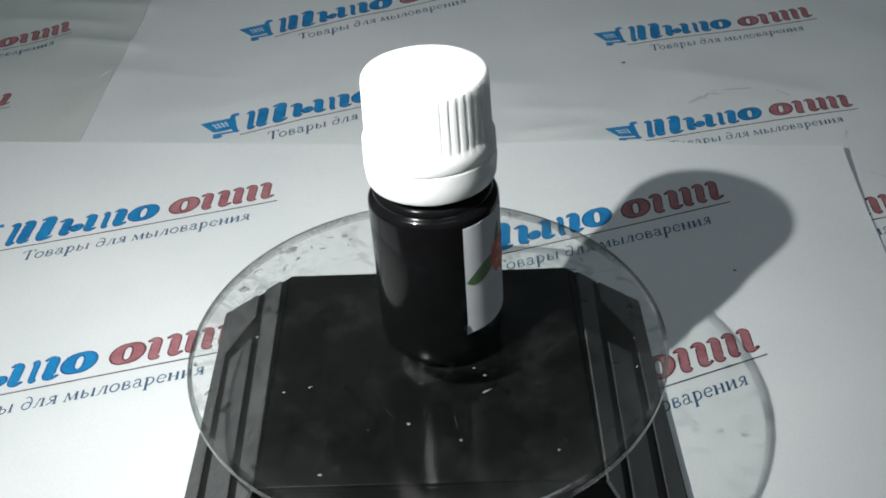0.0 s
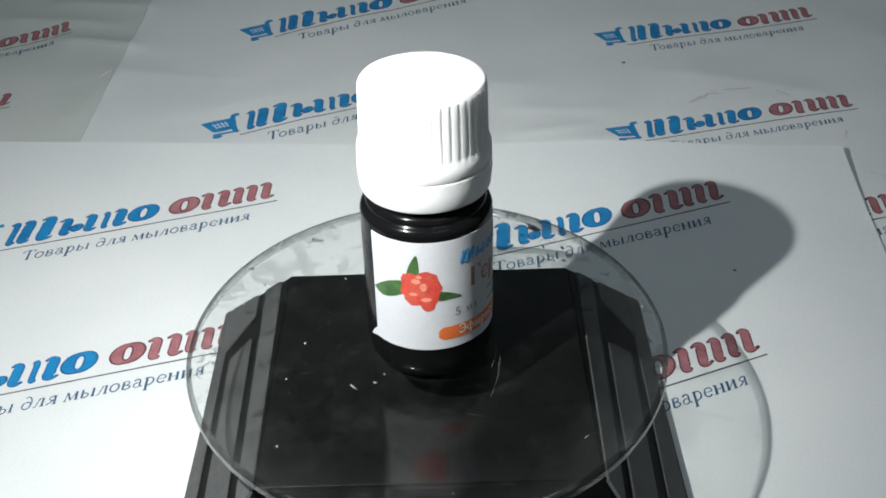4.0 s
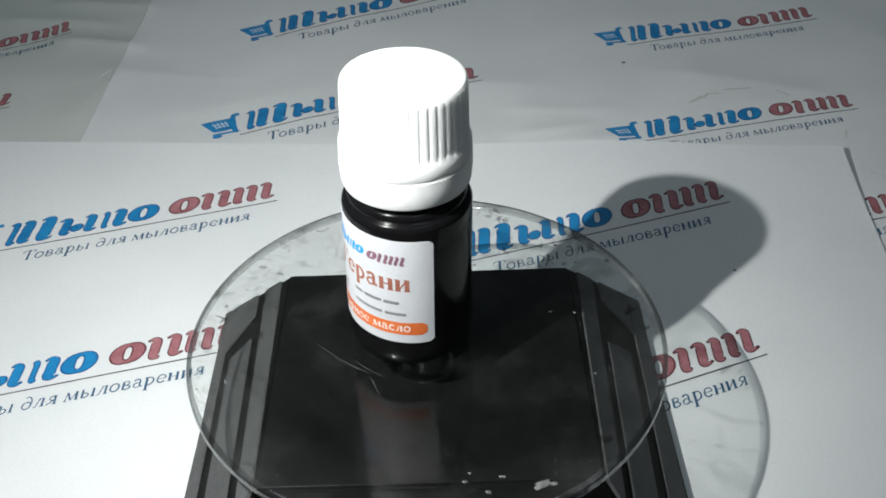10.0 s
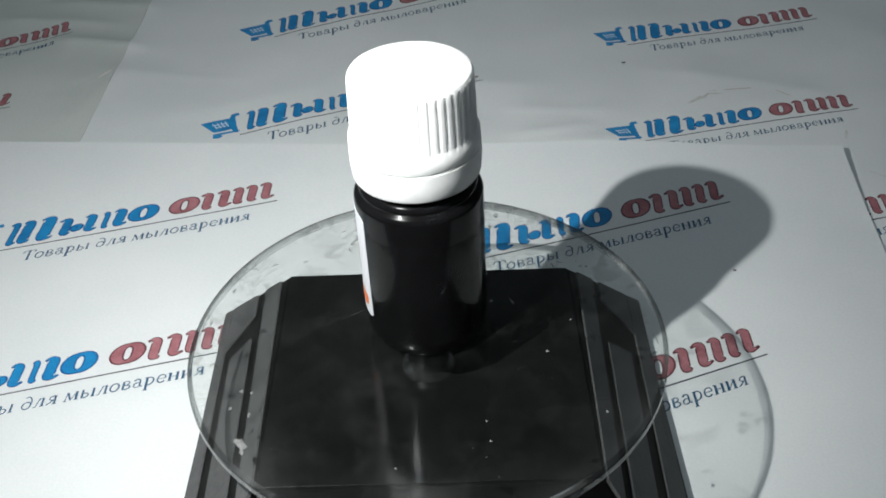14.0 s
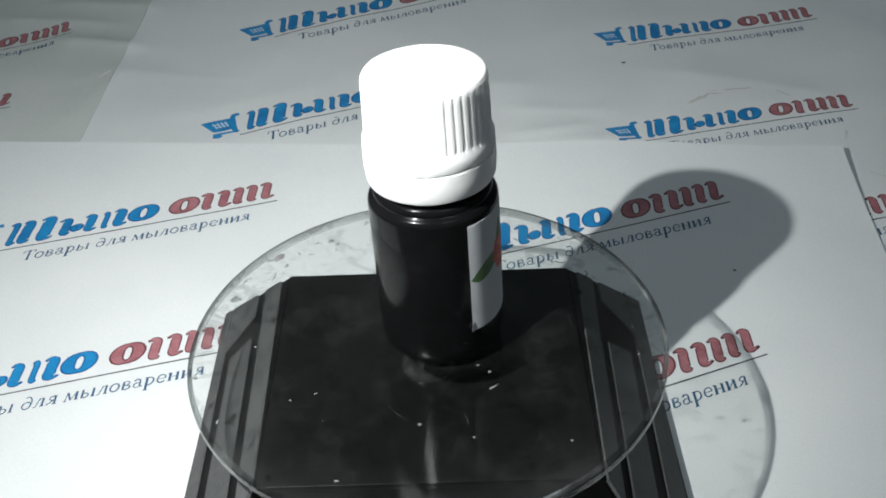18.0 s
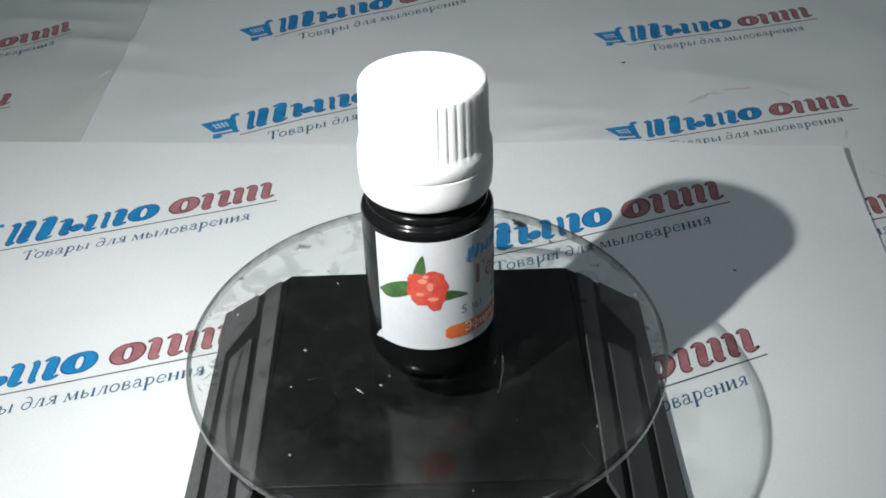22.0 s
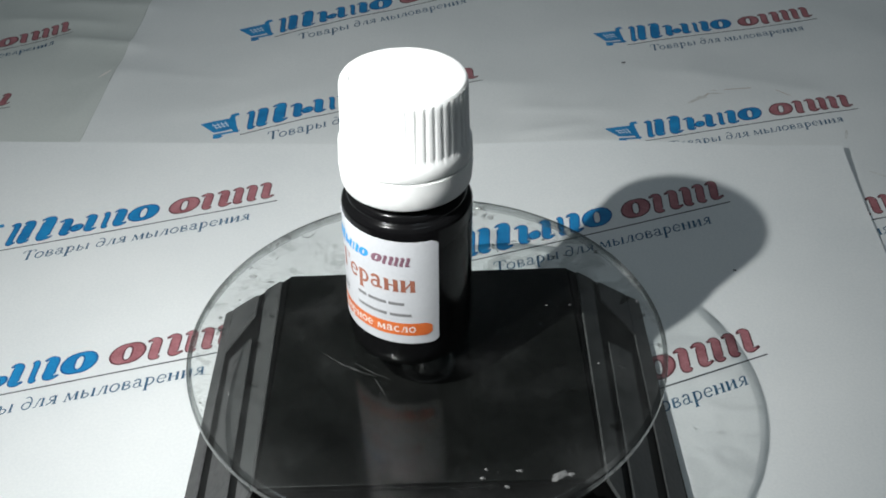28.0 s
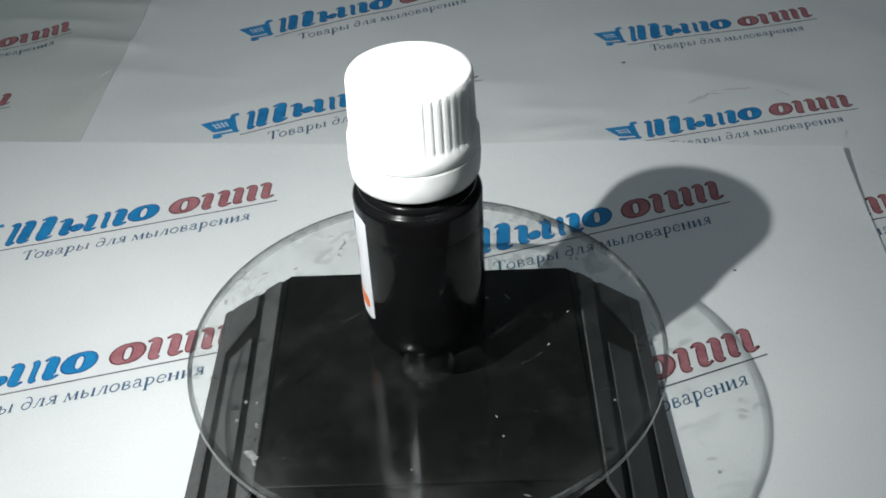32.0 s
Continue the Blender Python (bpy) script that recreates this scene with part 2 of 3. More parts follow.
def words(bm, text, x, y, size, width, put, lean=0.0, index=0, lift=0.0, bold=0.0):
    """Lettering as a flat mesh, its left end at (x, y), stretched to a width in mm."""
    cu = bpy.data.curves.new("lettering", "FONT")
    cu.body, cu.resolution_u, cu.offset = text, 2, bold
    ob = new("lettering", cu)
    bpy.context.view_layer.update()
    me = bpy.data.meshes.new_from_object(ob.evaluated_get(bpy.context.evaluated_depsgraph_get()))
    xs = [v.co.x for v in me.vertices]
    x0, w = min(xs), max(xs) - min(xs)
    vs = [bm.verts.new(put(x + (v.co.x - x0) / w * width + lean * v.co.y * size, y + v.co.y * size, lift)) for v in me.vertices]
    for p in me.polygons:
        try:
            bm.faces.new([vs[i] for i in p.vertices]).material_index = index
        except ValueError:
            pass
    bpy.data.objects.remove(ob)
    bpy.data.curves.remove(cu)
    bpy.data.meshes.remove(me)


# Brush strokes of serif letters, in units of the small letters' height: (points, thick or thin)
K, N = 0.26, 0.10


def stem(x, y0, y1):
    return [([(x, y0), (x, (y0 + y1) / 2), (x, y1)], K), ([(x - 0.2, y0 + 0.03), (x + 0.2, y0 + 0.03)], N), ([(x - 0.2, y1 - 0.03), (x + 0.05, y1 - 0.03)], N)]


def bowl(cx, cy, rx, ry, a0, a1):
    return [(cx + rx * math.cos(radians(a0 + (a1 - a0) * k / 8)), cy + ry * math.sin(radians(a0 + (a1 - a0) * k / 8))) for k in range(9)]


GLYPHS = {
    "Г": (1.10, stem(0.25, 0, 1.5) + [([(0.05, 1.45), (0.95, 1.45)], N), ([(0.94, 1.48), (0.97, 1.1)], 0.12)]),
    "Т": (1.25, stem(0.62, 0, 1.5) + [([(0.05, 1.45), (1.2, 1.45)], N), ([(0.06, 1.48), (0.03, 1.1)], 0.12), ([(1.18, 1.48), (1.21, 1.1)], 0.12)]),
    "о": (1.05, [(bowl(0.5, 0.5, 0.38, 0.46, 0, 180), 0.17), (bowl(0.5, 0.5, 0.38, 0.46, 180, 360), 0.17)]),
    "в": (1.00, [([(0.22, 0.02), (0.22, 0.98)], 0.22), (bowl(0.32, 0.75, 0.40, 0.24, 90, -90), 0.14), (bowl(0.32, 0.27, 0.50, 0.26, 90, -90), 0.16)]),
    "а": (1.02, [([(0.14, 0.80), (0.35, 0.98), (0.62, 0.90), (0.68, 0.6), (0.68, 0.2), (0.92, 0.04)], 0.19), (bowl(0.42, 0.29, 0.30, 0.27, 60, 330), 0.14)]),
    "р": (1.08, stem(0.25, -0.55, 0.98) + [(bowl(0.42, 0.5, 0.44, 0.46, 130, -130), 0.17)]),
    "ы": (1.45, [([(0.22, 0.02), (0.22, 0.98)], 0.22), (bowl(0.34, 0.30, 0.42, 0.28, 90, -90), 0.15), ([(1.15, 0.02), (1.15, 0.98)], 0.22), ([(0.98, 0.03), (1.34, 0.03)], N)]),
    "д": (1.05, [(bowl(0.45, 0.42, 0.36, 0.40, 0, 180), 0.16), (bowl(0.45, 0.42, 0.36, 0.40, 180, 360), 0.16), ([(0.82, 0.4), (0.80, 1.0), (0.5, 1.4), (0.2, 1.35)], 0.15)]),
    "л": (1.05, [([(0.04, 0.08), (0.22, 0.06), (0.38, 0.6), (0.48, 0.96)], 0.11), ([(0.4, 0.95), (0.8, 0.95)], N), ([(0.78, 0.98), (0.78, 0.02)], 0.22), ([(0.6, 0.03), (1.0, 0.03)], N)]),
    "я": (1.02, [([(0.78, 0.98), (0.78, 0.02)], 0.22), (bowl(0.70, 0.72, 0.42, 0.25, 90, 270), 0.15), ([(0.62, 0.5), (0.36, 0.2), (0.08, 0.05)], 0.15), ([(0.6, 0.03), (1.0, 0.03)], N)]),
    "м": (1.35, [([(0.14, 0.02), (0.22, 0.98)], 0.10), ([(0.24, 0.98), (0.62, 0.05)], 0.22), ([(0.62, 0.05), (1.02, 0.98)], 0.09), ([(1.04, 0.98), (1.08, 0.02)], 0.24), ([(0.0, 0.03), (0.3, 0.03)], N), ([(0.9, 0.03), (1.28, 0.03)], N)]),
    "е": (0.98, [([(0.12, 0.52), (0.84, 0.52)], 0.09), (bowl(0.48, 0.5, 0.37, 0.46, 5, 180), 0.15), (bowl(0.48, 0.5, 0.37, 0.46, 180, 318), 0.18)]),
    "н": (1.18, stem(0.25, 0, 0.98) + stem(0.90, 0, 0.98) + [([(0.25, 0.5), (0.9, 0.5)], N)]),
    "и": (1.18, stem(0.25, 0, 0.98) + stem(0.90, 0, 0.98) + [([(0.3, 0.12), (0.86, 0.88)], 0.10)]),
    "Э": (1.15, [(bowl(0.45, 0.75, 0.55, 0.72, 140, -140), 0.2), ([(0.3, 0.75), (0.98, 0.75)], 0.12)]),
    "ф": (1.35, [([(0.66, -0.5), (0.66, 1.4)], 0.2), (bowl(0.66, 0.5, 0.52, 0.44, 0, 180), 0.17), (bowl(0.66, 0.5, 0.52, 0.44, 180, 360), 0.17)]),
    "с": (0.95, [(bowl(0.5, 0.5, 0.38, 0.46, 50, 310), 0.19)]),
    " ": (0.55, []),
}


def write(bm, text, x, y, size, width, put, lean=0.0, index=0, lift=0.0, heavy=1.0):
    """Serif lettering in brush strokes; size: the small letters' height in mm, width: of the whole line."""
    total = sum(GLYPHS[c][0] for c in text)
    kx, pen = width / total, 0.0
    for c in text:
        advance, strokes = GLYPHS[c]
        for n, (pts, w) in enumerate(strokes):
            line = smooth_line(pts, 3) if 2 < len(pts) < 9 else pts
            line = [(x + (pen + px) * kx + lean * py * size, y + py * size) for px, py in line]
            ribbon(bm, line, w * heavy * (size + kx) / 2, put, index, lift + 0.002 * n)
        pen += advance


# ---- the room round the table ----
def slab(name, x0, x1, y0, y1, z0, z1, material, label, kind="structure", category=""):
    bm = box(x0 * 1000, x1 * 1000, y0 * 1000, y1 * 1000, z0 * 1000, z1 * 1000)
    return tagged(part(name, bm, material), label, category, kind=kind)


slab("floor", -1.8, 1.8, -1.8, 1.8, -0.85, -0.75, M_TABLE, "plain dark floor below the table", category="floor")
slab("ceiling", -1.8, 1.8, -1.8, 1.8, 1.8, 1.9, M_WALL, "plain pale painted ceiling", category="ceiling")
slab("wall_north", -1.9, 1.9, 1.8, 1.9, -0.85, 1.9, M_WALL, "plain pale painted wall", category="wall")
slab("wall_south", -1.9, 1.9, -1.9, -1.8, -0.85, 1.9, M_WALL, "plain pale painted wall", category="wall")
slab("wall_east", 1.8, 1.9, -1.8, 1.8, -0.85, 1.9, M_WALL, "plain pale painted wall", category="wall")
slab("wall_west", -1.9, -1.8, -1.8, 1.8, -0.85, 1.9, M_WALL, "plain pale painted wall", category="wall")

table = tagged(new("table"), "plain table covered with sheets of white paper", "table")
part("tabletop", box(-600, 600, -420, 480, -28, -2.6, 2), M_TABLE, table)
for x in (-560, 560):
    for y in (-380, 440):
        part("leg", box(x - 25, x + 25, y - 25, y + 25, -750, -28, 2), M_TABLE, table)


# ---- paper sheets with their printing ----
# folds in the far sheets: two ends, height and half width in mm
CREASES = ((-140, 212, -100, 206, 2.0, 6.0), (-170, 232, -112, 224, 1.4, 7.0), (-118, 140, -104, 200, 0.9, 5.0), (-121, 176, -108, 194, 0.5, 2.0), (-150, 246, -100, 240, 1.2, 6.0), (-96, 249, 10, 246, 0.9, 6.0),
           (20, 152, 62, 146, 0.9, 8.0), (-10, 172, 45, 166, 0.7, 9.0), (70, 176, 135, 150, 0.6, 7.0), (-90, 150, -30, 172, 0.5, 10.0), (120, 170, 170, 200, 0.6, 7.0),
           (24, 133, 52, 139, 0.9, 3.5), (34, 128, 62, 131, 0.6, 4.0), (95, 146, 128, 158, 0.4, 3.0), (-112, 188, -60, 176, 0.5, 6.0))


def sheet_surface(x, y, key):
    """Height in mm of a sheet's top over its own plane at a place on the table: faint waves, creases, and the lifted corner of the front sheet."""
    if key == "front":
        h = 0.10 * noise.noise((x * 0.012, y * 0.012, 1.7))
        c = max(0.0, 1 - math.hypot(x - 118.8, (y - 115.7) * 0.5) / 44)
        b = max(0.0, 1 - (115.7 - 0.0787 * (x - 118.8) - y) / 50)
        return h + 0.9 * c * c + (1.8 + 2.0 * math.exp(-((x - 55) / 36) ** 2)) * b * b
    far = min(1.0, max(0.0, (y - 128) / 20))
    h = (1.0 * noise.noise((x * 0.016 + 3, y * 0.014, 5.0)) + 0.50 * noise.noise((x * 0.05, y * 0.035, 9.0)) + 0.14 * noise.noise((x * 0.11, y * 0.07, 4.0))) * far
    for x0, y0, x1, y1, rise, wide in CREASES:
        dx, dy = x1 - x0, y1 - y0
        long = math.hypot(dx, dy)
        along, across = ((x - x0) * dx + (y - y0) * dy) / long, ((y - y0) * dx - (x - x0) * dy) / long
        fade = min(1.0, max(0.0, along / long * 4)) * min(1.0, max(0.0, (1 - along / long) * 4))
        h += rise * fade * math.exp(-abs(across) / wide)
    return h


def sheet(label, corner, turn, z, key, deep=210.0):
    """A landscape sheet, 297 mm wide; corner: its far right corner in mm."""
    thing = tagged(new("paper_sheet"), label, "paper", group="printed sheets on the table")
    a = radians(turn)
    centre = Vector((corner[0] - 148.5 * math.cos(a) + deep / 2 * math.sin(a), corner[1] - 148.5 * math.sin(a) - deep / 2 * math.cos(a)))
    thing.matrix_world = pose(centre.x * MM, centre.y * MM, z * MM, 0, 0, turn)
    bm = bmesh.new()
    nx, ny = 148, 104
    tops, lows = {}, {}
    for i in range(nx + 1):
        for j in range(ny + 1):
            x, y = -148.5 + 297 * i / nx, -deep / 2 + deep * j / ny
            h = sheet_surface(centre.x + x * math.cos(a) - y * math.sin(a), centre.y + x * math.sin(a) + y * math.cos(a), key)
            tops[i, j] = bm.verts.new(mm(x, y, h))
            lows[i, j] = bm.verts.new(mm(x, y, h - 0.1))
    for i in range(nx):
        for j in range(ny):
            bm.faces.new((tops[i, j], tops[i + 1, j], tops[i + 1, j + 1], tops[i, j + 1]))
            bm.faces.new((lows[i, j], lows[i, j + 1], lows[i + 1, j + 1], lows[i + 1, j]))
    rim = [(i, 0) for i in range(nx)] + [(nx, j) for j in range(ny)] + [(i, ny) for i in range(nx, 0, -1)] + [(0, j) for j in range(ny, 0, -1)]
    for p, q in zip(rim, rim[1:] + rim[:1]):
        bm.faces.new((tops[p], lows[p], lows[q], tops[q]))
    part("page", finish(bm, 40), {"front": M_PAPER, "back": M_PAPER_GREY, "left": M_PAPER_SHADED}[key], thing)
    return thing, centre, a, key, deep


def ring_line(cx, cy, rx, ry, steps=20):
    return [(cx + rx * math.cos(2 * math.pi * k / steps), cy + ry * math.sin(2 * math.pi * k / steps)) for k in range(steps)]


def ring_widths(thin, thick, steps=20):
    return [thin + (thick - thin) * abs(math.cos(2 * math.pi * k / steps)) ** 1.3 for k in range(steps)]


def bar(x, top, foot, w, head=1.0, tail=1.0):
    """A thick leaning bar whose thin head curls back and whose thin tail curls forward: points and widths."""
    return [(x - w / 2 - head, top - 0.75), (x - 0.35 * w, top - 0.3), (x, top - 1.3), (x, (top + foot) / 2), (x, foot + 1.1), (x + 0.35 * w, foot + 0.3), (x + w / 2 + tail, foot + 0.8)], [0.4, 1.3, w, w, w, 1.3, 0.4]


# Plain shapes of the printed mark, in mm from the right end of its rule: bars, a disc and rings
BLUE_BARS = (bar(-70.9, 11.7, 2.0, 1.5, 0.9, 0.8), bar(-67.6, 11.7, 2.2, 2.8, 0.3, 0.2), bar(-62.5, 11.9, 2.0, 3.3, 0.7, 0.9), bar(-57.2, 9.5, 2.3, 2.3, 1.2, 0.3),
             bar(-50.9, 9.5, 2.3, 2.3, 0.7, 1.0), bar(-46.9, 9.3, 2.3, 1.3, 0.2, 0.2), bar(-43.2, 9.6, 2.3, 2.6, 0.8, 1.0))
BLUE_DISC, BLUE_RING, RED_RING = (-54.2, 4.7, 0.8, 1.0), (-37.0, 6.0, 2.5, 2.9), (-26.1, 6.0, 2.5, 2.9)
RED_BARS = (bar(-19.8, 9.5, 2.3, 2.3, 1.0, 0.2), bar(-15.3, 9.5, 2.3, 2.3, 1.1, 1.2), bar(-11.4, 9.5, 2.3, 2.2, 0.8, 0.2), bar(-7.6, 9.5, 2.3, 2.2, 0.9, 0.2), bar(-3.7, 9.5, 2.3, 2.2, 0.9, 1.4))


def form(name, stroke, put, mats, thing, scale=1.0, border=0.3, inside=None, label=""):
    """One printed bar: a dark border below a lighter middle."""
    points, widths = stroke
    if inside and not all(inside(*p) for p in points):
        return
    bm = bmesh.new()
    line = [(x * scale, y * scale) for x, y in smooth_line(points, 4)]
    wide = [v * scale for v, _ in smooth_line([(v, 0) for v in widths], 4)]
    ribbon(bm, line, [v + border * scale for v in wide], put, 1, 0.0)
    ribbon(bm, line[2:-2], [max(0.2 * scale, v - border * scale) for v in wide[2:-2]], put, 0, 0.04)
    part(name, bm, mats, thing, label)


def form_ring(name, ring, put, mats, thing, scale=1.0, inside=None, label=""):
    cx, cy, rx, ry = ring
    if inside and not inside(cx + rx + 2, cy):
        return
    bm = bmesh.new()
    line = ring_line(cx * scale, cy * scale, rx * scale, ry * scale)
    thin, thick = (1.5, 3.5) if rx > 1 else (1.6, 2.0)
    ribbon(bm, line, [w * scale for w in ring_widths(thin, thick)], put, 1, 0.0, True)
    ribbon(bm, line, [w * scale for w in ring_widths(thin - 0.8, thick - 0.9)], put, 0, 0.04, True)
    part(name, bm, mats, thing, label)


def printed_mark(on, end, ex, ey, lean=0.34):
    """One printed mark: a cart sign, a row of blue shapes, a row of red shapes, a rule and a line of words. end: the rule's right end in mm; ex, ey: its directions along and across."""
    thing, centre, a, key, deep = on
    ca, sa = math.cos(-a), math.sin(-a)

    def put(x, y, lift, slant=0.0):
        x += slant * y
        X, Y = end[0] + x * ex[0] + y * ey[0], end[1] + x * ex[1] + y * ey[1]
        dx, dy = X - centre.x, Y - centre.y
        lx, ly = dx * ca - dy * sa, dx * sa + dy * ca
        return mm(lx, ly, sheet_surface(X, Y, key) + 0.06 + lift)

    def inside(x, y):
        v = put(x, y, 0)
        return abs(v.x) < 0.1485 and abs(v.y) < deep / 2 * MM

    def leaning(x, y, lift):
        return put(x, y, lift, lean)

    def slanted_inside(x, y):
        return inside(x + lean * y, y)

    blue_mats, red_mats = (M_BLUE, M_BLUE_EDGE), (M_RED, M_RED_EDGE)
    for stroke in BLUE_BARS:
        form("blue_shape", stroke, leaning, blue_mats, thing, inside=slanted_inside)
    form_ring("blue_disc", BLUE_DISC, leaning, blue_mats, thing, inside=slanted_inside)
    form_ring("blue_ring", BLUE_RING, leaning, blue_mats, thing, inside=slanted_inside)
    form_ring("red_ring", RED_RING, leaning, red_mats, thing, inside=slanted_inside)
    for stroke in RED_BARS:
        form("red_shape", stroke, leaning, red_mats, thing, inside=slanted_inside)

    # cart sign
    if inside(-81, 5) and inside(-72, 9):
        bm = bmesh.new()
        outline(bm, [(-82.2, 10.9), (-78.0, 10.9), (-73.4, 10.7), (-74.2, 4.2), (-77.0, 4.1), (-79.8, 4.4)], put, 0, 0.0)
        part("cart_basket", bm, M_BLUE, thing, "small blue printed cart sign")
        for k in range(4):
            bm = bmesh.new()
            ribbon(bm, [(-79.0 + k * 1.15, 9.3), (-78.4 + k * 1.05, 6.0)], 0.3, put, 0, 0.04)
            part("cart_line", bm, M_HALO, thing)
        for y in (6.9, 8.3):
            bm = bmesh.new()
            ribbon(bm, [(-79.3 + (8.3 - y) * 0.25, y), (-75.0, y)], 0.3, put, 0, 0.05)
            part("cart_line", bm, M_HALO, thing)
        for name, points, wide, lift in (("cart_handle", [(-70.8, 12.0), (-72.6, 11.7), (-73.4, 8.2), (-74.0, 3.4), (-73.4, 2.0)], 1.5, 0.02), ("cart_base", [(-80.4, 2.9), (-77.0, 2.7), (-73.6, 2.4)], 1.0, 0.024),
                                         ("cart_wheel", [(-80.6, 1.9), (-79.4, 1.5), (-78.2, 1.8)], 1.5, 0.028)):
            bm = bmesh.new()
            ribbon(bm, smooth_line(points), wide, put, 0, lift)
            part(name, bm, M_BLUE, thing)

    # rule
    line = [(-73.5 + 73.5 * k / 40, 0.0) for k in range(41)]
    line = [q for q in line if inside(*q)]
    if len(line) > 2:
        bm = bmesh.new()
        ribbon(bm, line, 0.42, put, 0, 0.0)
        part("printed_rule", bm, M_RULE, thing, "thin grey printed rule")

    # line of words
    if inside(-66, -6):
        bm = bmesh.new()
        write(bm, "Товары для мыловарения", -67.4, -6.6, 2.75, 58.6, put, 0.32, 0, 0.0, 0.8)
        part("slogan", bm, M_SLOGAN, thing, "printed line reading Товары для мыловарения")
    else:
        bm = bmesh.new()
        write(bm, "варения", -27.5, -6.6, 2.75, 18.8, put, 0.32, 0, 0.0, 0.8)
        if all(abs(v.co.x) < 0.1485 for v in bm.verts):
            part("slogan", bm, M_SLOGAN, thing, "end of a printed line of words")
        else:
            bm.free()


front = sheet("white sheet with printed marks, lying on top under the turntable", (118.8, 115.7), -4.5, 0.0, "front", 178.0)
back = sheet("white A4 sheet with printed marks, lying behind the turntable", (182.0, 255.0), -5.6, -0.75, "back")
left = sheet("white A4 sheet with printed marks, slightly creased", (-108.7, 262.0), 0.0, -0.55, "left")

printed_mark(front, (-43.0, 99.7), (0.989, 0.269), (-0.321, 0.940))
printed_mark(front, (81.2, 91.4), (1.002, 0.312), (-0.298, 0.992))
printed_mark(front, (-45.4, 38.0), (0.968, 0.249), (-0.342, 0.931))
printed_mark(front, (75.5, 30.3), (0.965, 0.369), (-0.312, 0.942))
printed_mark(back, (20.6, 247.0), (1.050, 0.504), (-0.432, 1.093))
printed_mark(back, (17.4, 170.3), (1.041, 0.425), (-0.405, 1.017))
printed_mark(back, (140.2, 209.7), (0.965, 0.209), (-0.225, 1.045))
printed_mark(back, (133.3, 143.3), (0.947, 0.217), (-0.220, 0.911))
printed_mark(back, (127.0, 85.4), (0.966, 0.260), (-0.260, 0.966))
printed_mark(left, (-131.7, 217.7), (0.821, 0.460), (-0.441, 0.849))
printed_mark(left, (-137.6, 161.9), (0.964, 0.261), (-0.265, 0.962))


# small dirt on the paper
def paper_speck(on, x, y, length, width, turn, material, name="paper_speck", label="dark speck on the paper"):
    thing, centre, a, key, deep = on
    bm = bmesh.new()
    dx, dy = x - centre.x, y - centre.y
    lx, ly = dx * math.cos(a) + dy * math.sin(a), -dx * math.sin(a) + dy * math.cos(a)
    q = radians(turn) - a
    pts = [(lx + length / 2 * math.cos(b) * math.cos(q) - width / 2 * math.sin(b) * math.sin(q), ly + length / 2 * math.cos(b) * math.sin(q) + width / 2 * math.sin(b) * math.cos(q)) for b in [2 * math.pi * k / 10 for k in range(10)]]
    rise = sheet_surface(x, y, key) + 0.06
    outline(bm, pts, lambda px, py, lift: mm(px, py, rise + lift))
    part(name, bm, material, thing, label)


paper_speck(back, 65.8, 180.4, 1.5, 1.3, 20, M_RULE)
paper_speck(front, 75.5, 61.7, 1.1, 0.7, 10, M_RULE)
paper_speck(back, 99.5, 157.2, 21.0, 0.5, 5, M_STAIN, "pencil_stroke", "faint brown stroke on the paper")
paper_speck(back, 88.6, 154.2, 4.0, 0.5, 40, M_STAIN, "pencil_stroke", "faint brown stroke on the paper")
paper_speck(back, 112.5, 153.2, 6.0, 0.45, -50, M_STAIN, "pencil_stroke", "faint brown stroke on the paper")

paper_speck(left, -111.6, 183.5, 7.0, 0.8, 62, M_WHITE_INK, "paper_nick", "white nick in the paper")
for x, y, long, wide, turn in ((84.0, 151.0, 7.0, 1.2, 35), (86.5, 152.5, 4.0, 1.8, 10), (91.0, 154.5, 6.0, 0.8, -5), (124.5, 127.5, 6.0, 0.9, 70), (127.0, 104.5, 7.0, 0.9, -40), (150.0, 134.0, 9.0, 0.9, -60)):
    paper_speck(back, x, y, long, wide, turn, M_FAINT, "water_stain", "faint brownish stain on the paper")

# ---- turntable: a black stepped base, a clear hub ----
turntable = tagged(new("turntable_base"), "black plastic turntable base with grey ribbed sloping sides, standing on paper", "turntable")
TOP_Z, TOP_H, LOW_H = 27.2, 29.2, 49.2


def slope_point(side, s, along, raise_by):
    """A point on a sloping side: s runs from 0 at the top edge to 1 at the foot, along from -1 to 1."""
    h = TOP_H + (LOW_H - TOP_H) * s
    z = TOP_Z + (1.6 - TOP_Z) * s
    n = Vector((TOP_Z - 1.6, LOW_H - TOP_H)).normalized()
    out, y = h + raise_by * n.x, along * h
    x, z = out, z + raise_by * n.y
    return {"e": mm(x, y, z), "w": mm(-x, -y, z), "n": mm(-y, x, z), "s": mm(y, -x, z)}[side]


bm = bmesh.new()
rings = []
for h, z in ((LOW_H, 0.05), (LOW_H, 1.6), (TOP_H, TOP_Z - 0.0)):
    rings.append([bm.verts.new(mm(sx * h, sy * h, z)) for sx, sy in ((-1, -1), (1, -1), (1, 1), (-1, 1))])
for a, b in zip(rings, rings[1:]):
    for k in range(4):
        bm.faces.new((a[k], a[(k + 1) % 4], b[(k + 1) % 4], b[k]))
bm.faces.new(rings[0][::-1])
bm.faces.new(rings[-1])
bmesh.ops.bevel(bm, geom=[e for e in bm.edges], offset=0.5 * MM, segments=2, affect="EDGES")
part("body", finish(bm, 35), M_BLACK, turntable)


